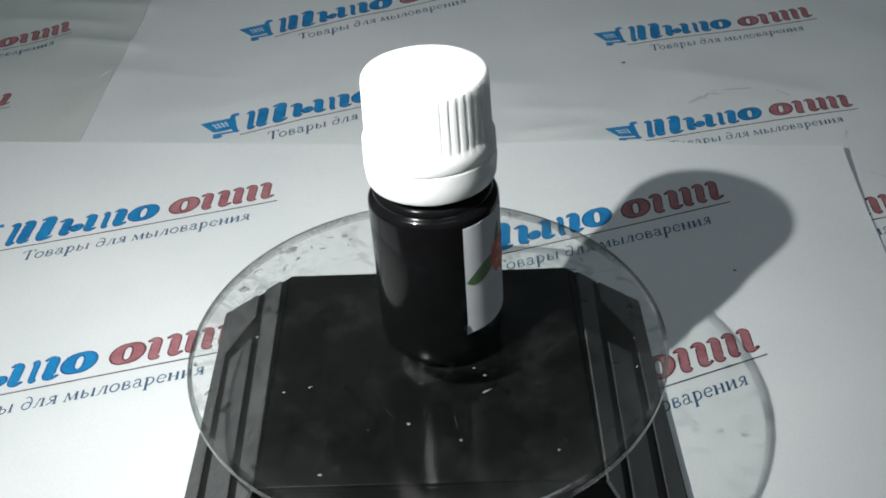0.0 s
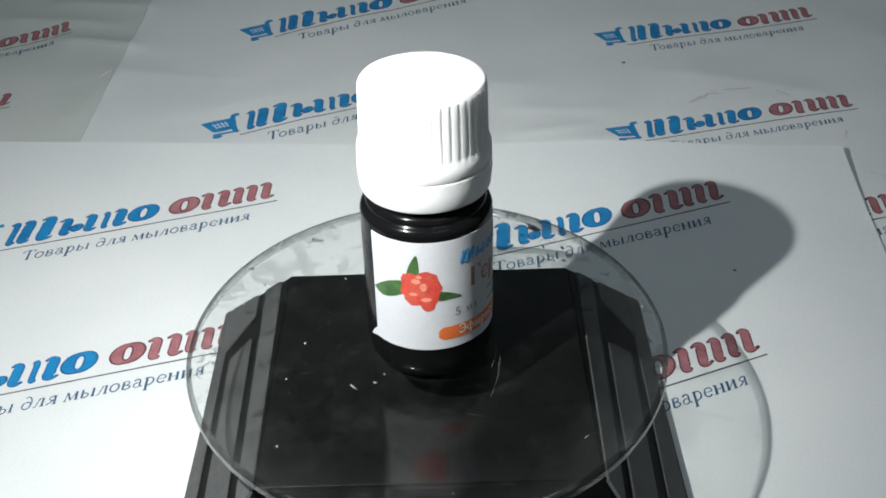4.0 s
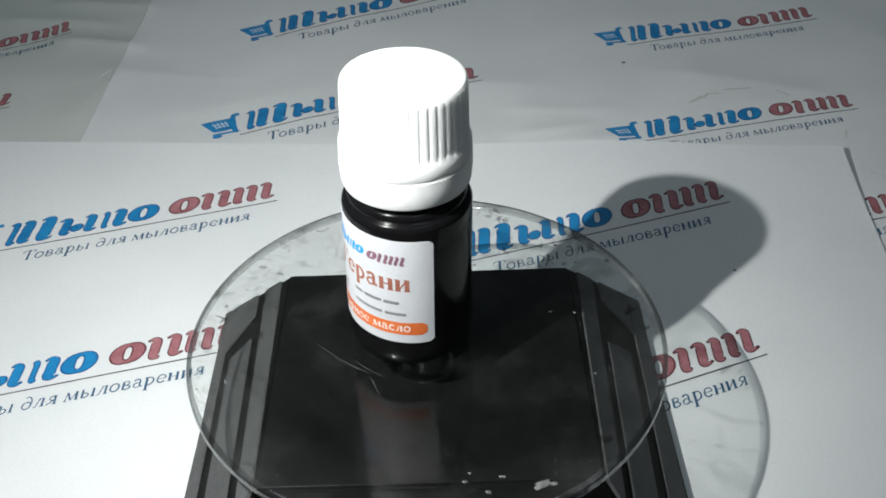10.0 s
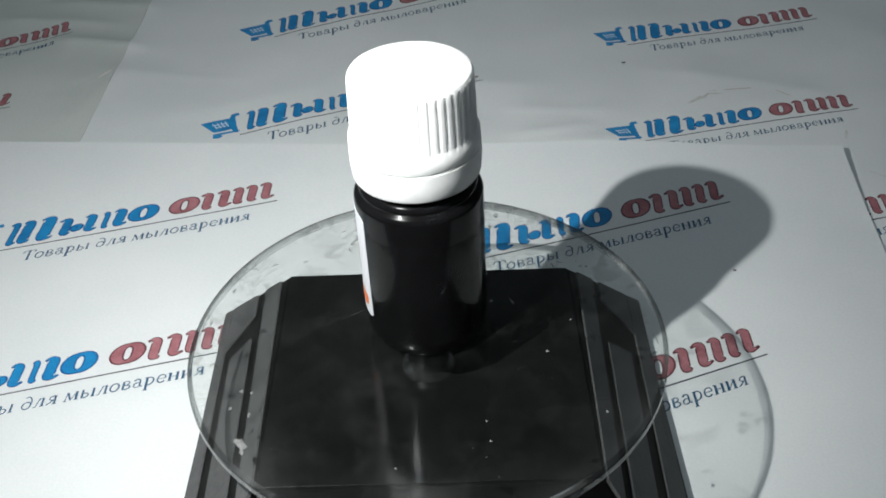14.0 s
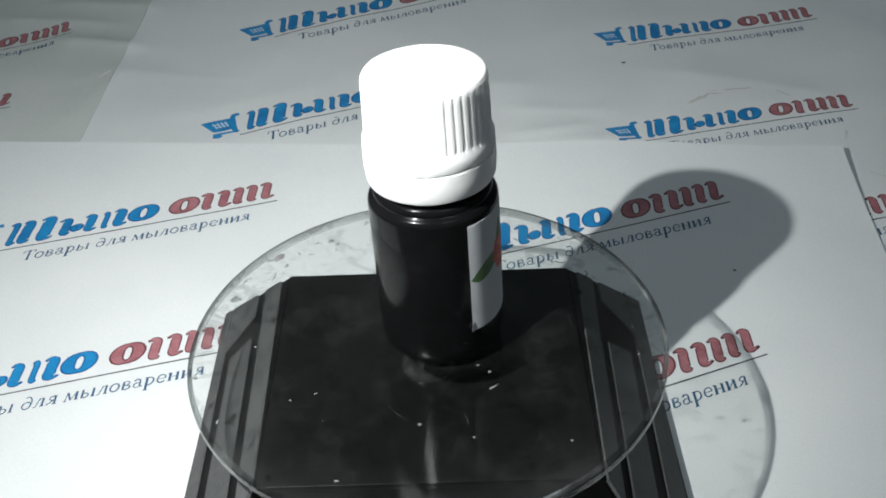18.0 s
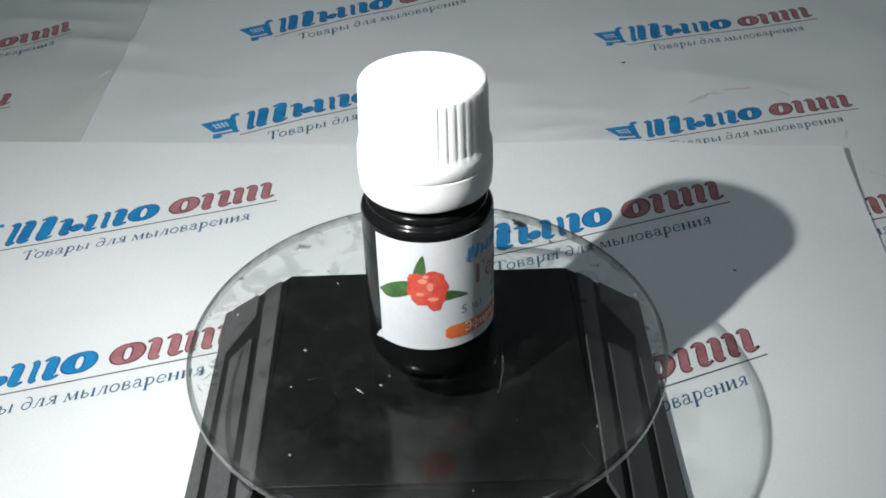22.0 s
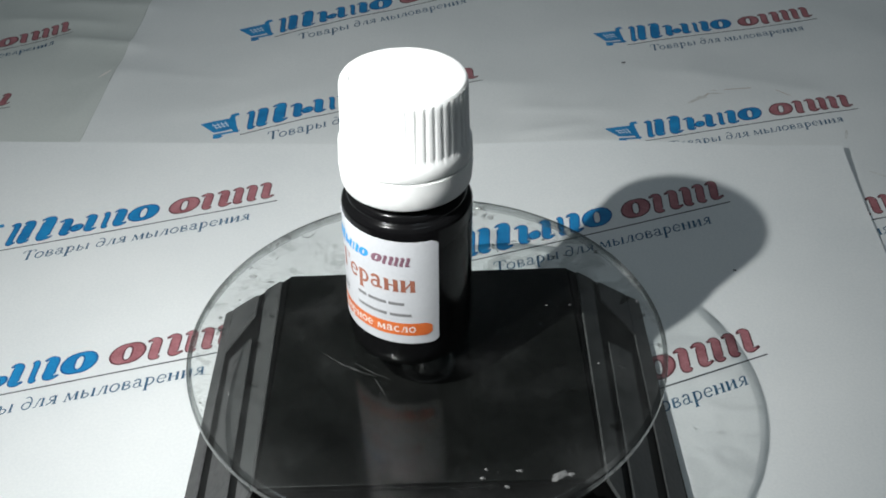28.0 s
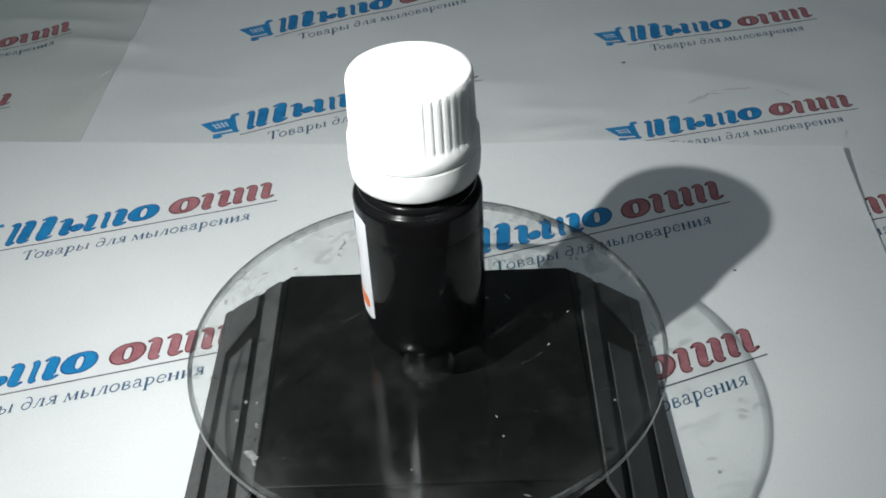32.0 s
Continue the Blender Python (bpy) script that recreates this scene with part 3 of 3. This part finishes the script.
def slope_piece(name, side, corners, label):
    """A raised flat piece on a sloping side; corners: (s, y in mm along the side; beyond 40 it follows the corner). The pieces sit a little lower towards the back."""
    def at(s, y, up):
        back = max(-35.0, min(35.0, y if side == "e" else -y))
        s = max(0.015, min(0.985, s + 0.002 * back))
        h = TOP_H + (LOW_H - TOP_H) * s
        return slope_point(side, s, max(-0.985, min(0.985, y / h)), up)
    ms, my = sum(c[0] for c in corners) / len(corners), sum(c[1] for c in corners) / len(corners)
    bm = bmesh.new()
    low = [bm.verts.new(at(s, y, -0.15)) for s, y in corners]
    mid = [bm.verts.new(at(s, y, 0.28)) for s, y in corners]
    top = [bm.verts.new(at(s + (0.008 if s < ms else -0.008), y - math.copysign(0.2, y - my), 0.42)) for s, y in corners]
    bm.faces.new(top)
    n = len(corners)
    for a, b in ((low, mid), (mid, top)):
        for k in range(n):
            bm.faces.new((a[k], a[(k + 1) % n], b[(k + 1) % n], b[k]))
    part(name, finish(bm), M_RIB, turntable, label)


for side, strip, inner, outer, foot, back_in, back_out, front in (("w", 0.255, 0.375, 0.665, 0.80, -22.0, -24.0, 28.0), ("e", 0.235, 0.32, 0.605, 0.735, 15.5, 20.0, -28.0)):
    slope_piece("top_strip", side, ((0.03, -60), (strip, -60), (strip, 60), (0.03, 60)), "grey plastic strip along the top edge")
    slope_piece("side_panel", side, ((inner, front), (outer, front), (outer, back_out), (inner, back_in)), "raised grey plastic panel on the sloping side")
    slope_piece("foot_strip", side, ((foot, -60), (0.985, -60), (0.985, 60), (foot, 60)), "grey plastic strip along the foot")
    for y, end in ((math.copysign(30.0, back_in), math.copysign(60.0, back_in)), (math.copysign(35.0, front), math.copysign(60.0, front))):
        slope_piece("corner_piece", side, ((inner, y), (foot - 0.02, y), (foot - 0.02, end), (inner, end)), "grey plastic corner of the sloping side")
part("solar_panel", box(-28.9, 28.9, -28.9, 28.9, TOP_Z - 0.1, TOP_Z + 0.35, 0.15), M_PANEL, turntable, "glossy black panel on top")
part("hub", lathe([(0, 32.95), (3.5, 32.95), (3.8, 32.7), (3.9, 28.6), (4.4, 28.3), (4.9, 28.1), (5.0, 27.8), (5.0, 27.6), (0, 27.6)], 40), M_HUB, turntable, "clear plastic hub under the plate")

# ---- glass plate ----
plate = tagged(new("glass_plate"), "round clear glass turntable plate, dusty with specks", "plate")
R, TH = 43.6, 2.15
part("disc", lathe([(0, 0), (R - 1.0, 0)], 128), M_PLATE, plate)
part("underside", lathe([(0, -TH), (R - 0.46, -TH)], 128), M_PLATE_LOW, plate, "clear underside of the plate")
# The edge's dark and pale bands are refraction effects put into the colour.
part("top_bevel", lathe([(R - 1.0, 0.0), (R - 0.5, -0.07), (R - 0.14, -0.22), (R - 0.02, -0.42), (R, -0.55)], 128), M_BEVEL_TOP, plate, "rounded edge of the glass, tinted dark for the light it bends away")
part("rim", lathe([(R, -0.55), (R, -TH + 0.3)], 128), M_PLATE_RIM, plate, "polished glass edge, paled for the light it scatters")
part("low_bevel", lathe([(R, -TH + 0.3), (R - 0.06, -TH + 0.14), (R - 0.2, -TH + 0.04), (R - 0.46, -TH)], 128), M_BEVEL_LOW, plate, "lower edge of the glass, paled for the light it scatters")


def speck(r, angle, length, width, turn, seed):
    rng = random.Random(seed)
    bm = bmesh.new()
    a = radians(angle)
    c = Vector((r * math.cos(a), r * math.sin(a)))
    d = Vector((math.cos(radians(turn)), math.sin(radians(turn))))
    n = 14
    ring, peak = [], None
    for k in range(n):
        b = 2 * math.pi * k / n
        q = rng.uniform(0.4, 1.0)
        x, y = length / 2 * math.cos(b) * q, width / 2 * math.sin(b) * q
        ring.append(bm.verts.new(mm(c.x + d.x * x - d.y * y, c.y + d.y * x + d.x * y, 0.02)))
    peak = bm.verts.new(mm(c.x, c.y, 0.02 + min(length, width) * 0.35))
    for k in range(n):
        bm.faces.new((ring[k], ring[(k + 1) % n], peak))
    bm.faces.new(ring[::-1])
    part("speck", finish(bm, 60), M_DUST, plate)


for i, row in enumerate((
        (18.2, 304, 2.6, 0.5, 28), (26.8, 282, 0.7, 0.6, 0), (23.8, 211, 0.9, 0.4, 20), (28.1, 208, 0.7, 0.6, 0),
        (38.3, 344, 1.0, 0.7, 60), (15.1, 312, 0.8, 0.7, 0), (12.4, 312, 0.6, 0.5, 0), (33.2, 119, 0.9, 0.8, 0),
        (37.6, 122, 1.2, 1.0, 0), (34.7, 117, 1.2, 0.9, 30), (35.4, 127, 1.8, 0.7, 200), (39.6, 134.5, 4.2, 2.3, 215),
        (40.3, 137, 1.6, 1.2, 190), (31.5, 177, 0.7, 0.6, 0), (40.6, 204, 1.8, 0.35, 250), (37.0, 34, 1.6, 0.4, 120),
        (37.6, 355, 0.7, 0.6, 0), (22.3, 262, 0.9, 0.7, 0), (36.6, 242, 1.1, 0.8, 0), (36.1, 306, 0.8, 0.8, 0),
        (41.0, 88, 1.3, 0.7, 0))):
    speck(*row, i)

# fine dust and hairline scratches all over the plate
rng = random.Random(11)
bm = bmesh.new()
for k in range(90):
    r, a = (R - 1.5) * math.sqrt(rng.random()), rng.uniform(0, 2 * math.pi)
    if r < 14.5 and rng.random() < 0.9:
        continue
    w = rng.uniform(0.04, 0.14)
    pts = [(r * math.cos(a) + w * rng.uniform(0.6, 1.4) * math.cos(q), r * math.sin(a) + w * rng.uniform(0.6, 1.4) * math.sin(q)) for q in [2 * math.pi * i / 6 for i in range(6)]]
    outline(bm, pts, lambda x, y, lift: mm(x, y, 0.03), 0, 0.0, 1)
for k in range(12):
    r, a, turn = rng.uniform(14, R - 3), rng.uniform(0, 2 * math.pi), rng.uniform(0, 2 * math.pi)
    n, step, line = rng.randint(3, 6), rng.uniform(0.5, 1.1), []
    x, y = r * math.cos(a), r * math.sin(a)
    for i in range(n):
        line.append((x, y))
        turn += rng.uniform(-0.25, 0.25)
        x, y = x + step * math.cos(turn), y + step * math.sin(turn)
    ribbon(bm, line, rng.uniform(0.02, 0.05), lambda px, py, lift: mm(px, py, 0.03))
tagged(part("fine_dust", bm, M_FINE_DUST, plate, "fine pale dust and hairline scratches"), kind="stuff")

# long scratches round the bottle's foot; their lamp glint is painted as a pale colour
M_SCRATCH = plain("scratched_glass", (0.03, 0.03, 0.03), (0.13, 0.13, 0.13), 0.4, coarse=500.0, fine=3000.0)
for ends in (((14.2, 62), (15.2, 70), (17.5, 80)), ((20.0, 21.6), (16.8, 36), (14.6, 50)), ((14.6, 40), (13.4, 56), (12.8, 72)), ((17.5, 34), (15.4, 46), (13.6, 62))):
    bm = bmesh.new()
    line = smooth_line([(r * math.cos(radians(a)), r * math.sin(radians(a))) for r, a in ends], 6)
    m = len(line) - 1
    ribbon(bm, line, [0.03 + 0.09 * math.sin(math.pi * i / m) * (0.5 + 0.5 * noise.noise((i * 0.8, ends[0][0], 0))) for i in range(m + 1)], lambda px, py, lift: mm(px, py, 0.028))
    part("scratch", bm, M_SCRATCH, plate, "long scratch in the glass, its glint put in as pale colour")

# dried smears towards the plate's edge
rng = random.Random(23)
bm = bmesh.new()
for k in range(80):
    r, a, turn = rng.uniform(29, R - 1.6), rng.uniform(0, 2 * math.pi), rng.uniform(0, math.pi)
    n, step = rng.randint(3, 7), rng.uniform(0.25, 0.75)
    x, y, line = r * math.cos(a), r * math.sin(a), []
    for i in range(n):
        if math.hypot(x, y) > R - 0.8:
            break
        line.append((x, y))
        turn += rng.uniform(-0.7, 0.7)
        x, y = x + step * math.cos(turn), y + step * math.sin(turn)
    if len(line) > 2:
        wide = 0.25 + 1.7 * rng.random() ** 3
        line = smooth_line(line, 3)
        m = len(line) - 1
        ribbon(bm, line, [0.08 + wide * math.sin(math.pi * i / m) * rng.uniform(0.6, 1.2) for i in range(m + 1)], lambda px, py, lift: mm(px, py, 0.015 + 0.00005 * k))
tagged(part("dried_smear", bm, M_SMEAR, plate, "faint grey dried smears"), kind="stuff")

# ---- bottle ----
bottle = tagged(new("bottle"), "small dark glass bottle with white cap and floral label", "bottle")
SHOULDER = [(9.35 + 1.65 * math.cos(radians(a)), 29.95 + 1.65 * math.sin(radians(a))) for a in range(0, 61, 6)]
BEAD = [(8.75 + 1.3 * math.cos(radians(a)), 31.85 + 1.3 * math.sin(radians(a))) for a in range(-12, 79, 9)]
glass_body = part("glass_body", lathe([(0, 0.6), (6.6, 0.5), (7.6, 0.0), (8.5, 0.12), (9.4, 0.55), (10.1, 1.25), (10.6, 2.2), (10.88, 3.4), (11.0, 5.0)] + SHOULDER + [(10.1, 31.5)] + BEAD
                                      + [(8.4, 33.25), (7.6, 34.4), (7.2, 35.6), (7.2, 39.0), (0, 39.0)], 128), M_GLASS, bottle)

RIBS = 44


TAMPER_RING = [(7.6, 39.4), (9.6, 35.2), (10.2, 34.4), (10.55, 34.45), (10.75, 34.9), (10.95, 37.5), (10.9, 39.25), (10.72, 39.4)]
CAP = [(0, 39.43), (10.5, 39.43), (10.72, 39.55), (10.86, 39.8), (10.8, 41.8), (10.42, 42.5), (10.34, 43.0), (10.1, 51.4), (10.0, 52.1), (9.7, 52.6), (9.1, 52.85), (8.75, 52.85), (8.5, 52.72), (8.35, 52.42), (8.1, 52.38), (0, 52.38)]


def cap_wave(k, i):
    return -{5: 0.15, 6: 0.30, 7: 0.15}.get(k % 8, 0.0) if i in (6, 7) else 0.0


part("cap", lathe(CAP, RIBS * 8, wave=cap_wave), M_CAP, bottle, "white ribbed plastic screw cap")
part("tamper_ring", lathe(TAMPER_RING, 128, True), M_CAP, bottle, "smooth white plastic ring under the cap")

LABEL_A0, LABEL_A1 = -64.0, 129.0


def on_label(a, z, lift):
    """A point on the label: angle in degrees round the bottle, height over its foot in mm."""
    r = 11.03 + lift
    return mm(r * math.cos(radians(a)), r * math.sin(radians(a)), z)


def droop(a):
    return -0.9 * max(0.0, (a - 20) / 112) ** 1.5


bm = bmesh.new()
n = 60
grid = []
for k in range(n + 1):
    a = LABEL_A0 + (LABEL_A1 - LABEL_A0) * k / n
    e = min(k, n - k)
    cut = 0.0 if k < n / 2 else (0.7 if e == 0 else (0.15 if e == 1 else 0.0))
    grid.append([[bm.verts.new(on_label(a, z, lift)) for z in (7.7 + droop(a) + cut, 18.0, 29.3 + droop(a) - cut)] for lift in (0.05, -0.02)])
for p, q in zip(grid, grid[1:]):
    for s in (0, 1):
        for j in (0, 1):
            bm.faces.new((p[s][j], q[s][j], q[s][j + 1], p[s][j + 1]))
    for j in (0, 2):
        bm.faces.new((p[0][j], q[0][j], q[1][j], p[1][j]))
label_part = part("label", finish(bm, 40), M_LABEL, bottle, "white paper label with a coral flower and an orange band")
bm = bmesh.new()
flap = [bm.verts.new(on_label(LABEL_A0 + a, z, lift)) for a, z, lift in ((1.5, 7.8, 0.06), (1.5, 9.8, 0.06), (-1.5, 9.2, 0.45), (-3.0, 8.2, 0.8))]
bm.faces.new(flap)
under = [bm.verts.new(v.co * 0.9985) for v in flap]
bm.faces.new(under[::-1])
for k in range(4):
    bm.faces.new((flap[k], under[k], under[(k + 1) % 4], flap[(k + 1) % 4]))
part("label_flap", finish(bm), M_LABEL, label_part, "loose white edge of the label")
MM_A = 360 / (2 * math.pi * 11.0)   # degrees of turn for each mm round the bottle


def put_label(x, y, lift):
    """x: mm round the bottle from its zero angle, y: height."""
    a = x * MM_A
    return on_label(a, y + droop(a), 0.09 + lift)


def deg(a):
    return a / MM_A


# flower: ragged petals over one another, in three tones
fx, fy = deg(-17.0), 20.2
rng = random.Random(5)


def petal(cx, cy, rx, ry, material, lift, name, label):
    bm = bmesh.new()
    outline(bm, [(cx + rx * (1 + rng.uniform(-0.09, 0.09)) * math.cos(q), cy + ry * (1 + rng.uniform(-0.09, 0.09)) * math.sin(q)) for q in [2 * math.pi * k / 22 for k in range(22)]], put_label, 0, lift)
    part(name, bm, material, label_part, label)


M_FLOWER_DEEP = plain("deep_coral_print", (0.50, 0.03, 0.025), (0.70, 0.11, 0.07), 0.5, coarse=380.0, fine=2500.0)
for k, (dx, dy, rx, ry) in enumerate(((1.2, -3.2, 1.15, 1.1), (-1.7, 1.7, 1.6, 1.6), (-2.2, -0.2, 1.15, 1.3), (1.0, 2.0, 1.9, 1.6), (2.0, 0.2, 1.45, 1.9), (-0.9, -1.6, 1.75, 1.6), (1.0, -1.7, 1.9, 1.7), (-0.1, 0.4, 1.7, 1.7))):
    petal(fx + dx, fy + dy, rx, ry, (M_FLOWER, M_FLOWER_DEEP)[k in (2, 4, 6)], 0.004 * k, "petal", "coral red printed petal")
for k, (dx, dy, rx, ry) in enumerate(((-0.7, 1.7, 0.75, 0.5), (0.5, 0.6, 0.55, 0.8), (-1.2, -0.9, 0.7, 0.35), (0.9, -1.9, 0.9, 0.4), (-0.2, 2.6, 0.5, 0.35))):
    petal(fx + dx, fy + dy, rx, ry, M_FLOWER_LIGHT, 0.036 + 0.004 * k, "petal_edge", "paler printed petal edge")
for pts in (((-63.5, 18.4), (-53, 20.1), (-43, 21.2), (-31, 21.6), (-31, 19.4), (-44, 17.9), (-55, 17.5)),
            ((-29, 23.0), (-26, 25.0), (-20.0, 26.9), (-18, 25.2), (-18, 23.4), (-22, 22.6)),
            ((-2, 19.8), (9, 19.2), (19.5, 17.9), (9, 17.8), (-2, 17.9))):
    bm = bmesh.new()
    line = smooth_line([(deg(a), z) for a, z in pts + pts[:1]], 4)[:-1]
    outline(bm, line, put_label, 0, -0.015)
    part("leaf", bm, M_LEAF, label_part, "green printed leaf")

# orange band with white words
bm = bmesh.new()
x0, x1 = deg(-2.5), deg(122.5)
line = [(x0 + (x1 - x0) * k / 50, 10.9 + 0.0 * k) for k in range(51)]
ribbon(bm, line, [1.4, 2.2] + [2.7] * 47 + [2.2, 1.4], put_label)
part("orange_band", bm, M_ORANGE, label_part, "orange printed band with rounded ends")
bm = bmesh.new()
write(bm, "Эфирное масло", deg(16), 10.3, 1.2, deg(92), put_label, 0.0, 0, 0.04, 1.1)
part("band_title", bm, M_WHITE_INK, label_part, "white words Эфирное масло on the band")
bm = bmesh.new()
write(bm, "Герани", deg(28.0), 19.1, 2.45, deg(81), put_label, 0.0, 0, 0.0, 1.2)
part("title", bm, M_BROWN, label_part, "russet printed word Герани")
bm = bmesh.new()
words(bm, "5", deg(12.5), 14.2, 2.5, deg(5.5), put_label)
write(bm, "мл", deg(23), 14.2, 1.35, deg(13), put_label)
part("volume_print", bm, M_LABEL_GREY, label_part, "grey printed volume 5 мл")
for y, spans in ((16.4, ((52, 62), (64, 82), (84, 98))), (14.0, ((52, 82), (85, 104)))):
    for a0, a1 in spans:
        bm = bmesh.new()
        ribbon(bm, [(deg(a0 + (a1 - a0) * k / 6), y) for k in range(7)], 0.62, put_label)
        part("small_print_bar", bm, M_LABEL_GREY, label_part, "bar of small grey print")
# row of small shapes over the word
MARK_X, MARK_Y, MARK_SCALE = deg(104.3), 23.95, 0.235


def put_mark(x, y, lift):
    return put_label(MARK_X + x + 0.3 * y, MARK_Y + y, lift)


for stroke in BLUE_BARS:
    form("blue_shape", stroke, put_mark, (M_LIGHT_BLUE, M_LIGHT_BLUE), label_part, MARK_SCALE, 0.2, label="small bright blue printed shape")
form_ring("blue_disc", BLUE_DISC, put_mark, (M_LIGHT_BLUE, M_LIGHT_BLUE), label_part, MARK_SCALE, label="small bright blue printed disc")
form_ring("blue_ring", BLUE_RING, put_mark, (M_LIGHT_BLUE, M_LIGHT_BLUE), label_part, MARK_SCALE, label="small bright blue printed ring")
form_ring("mauve_ring", RED_RING, put_mark, (M_MAUVE, M_MAUVE), label_part, MARK_SCALE, label="small mauve printed ring")
for stroke in RED_BARS:
    form("mauve_shape", stroke, put_mark, (M_MAUVE, M_MAUVE), label_part, MARK_SCALE, 0.2, label="small mauve printed shape")


# ---- what moves: the plate turns with a slight wobble, and the bottle with it ----
def motions():
    plate_rows, bottle_rows = [], []
    for k in range(65):
        t = k * 0.5
        a = -360 * t / TURN
        plate_rows.append((t, pose(-0.06 * MM, -0.40 * MM, (PLATE_Z - 0.15) * MM, 1.32, -0.25, 0) @ pose(0, 0, 0, 0, 0, a) @ pose(0, 0, 0, -0.565, -0.817, 0)))
        q0, q1 = radians(1.57 + a), radians(31.6 + a)
        foot = mm(3.034 * math.cos(q0), 3.034 * math.sin(q0), PLATE_Z + 0.04)
        head = mm(1.741 * math.cos(q1), 1.741 * math.sin(q1), PLATE_Z + 52.9)
        tip = (head - foot).normalized()
        lean = Vector((0, 0, 1)).rotation_difference(tip).to_matrix().to_4x4()
        bottle_rows.append((t, Matrix.Translation(foot) @ lean @ pose(0, 0, 0, 0, 0, a - 1.24 * math.cos(radians(a)))))
    walk(plate, plate_rows)
    walk(bottle, bottle_rows)


motions()
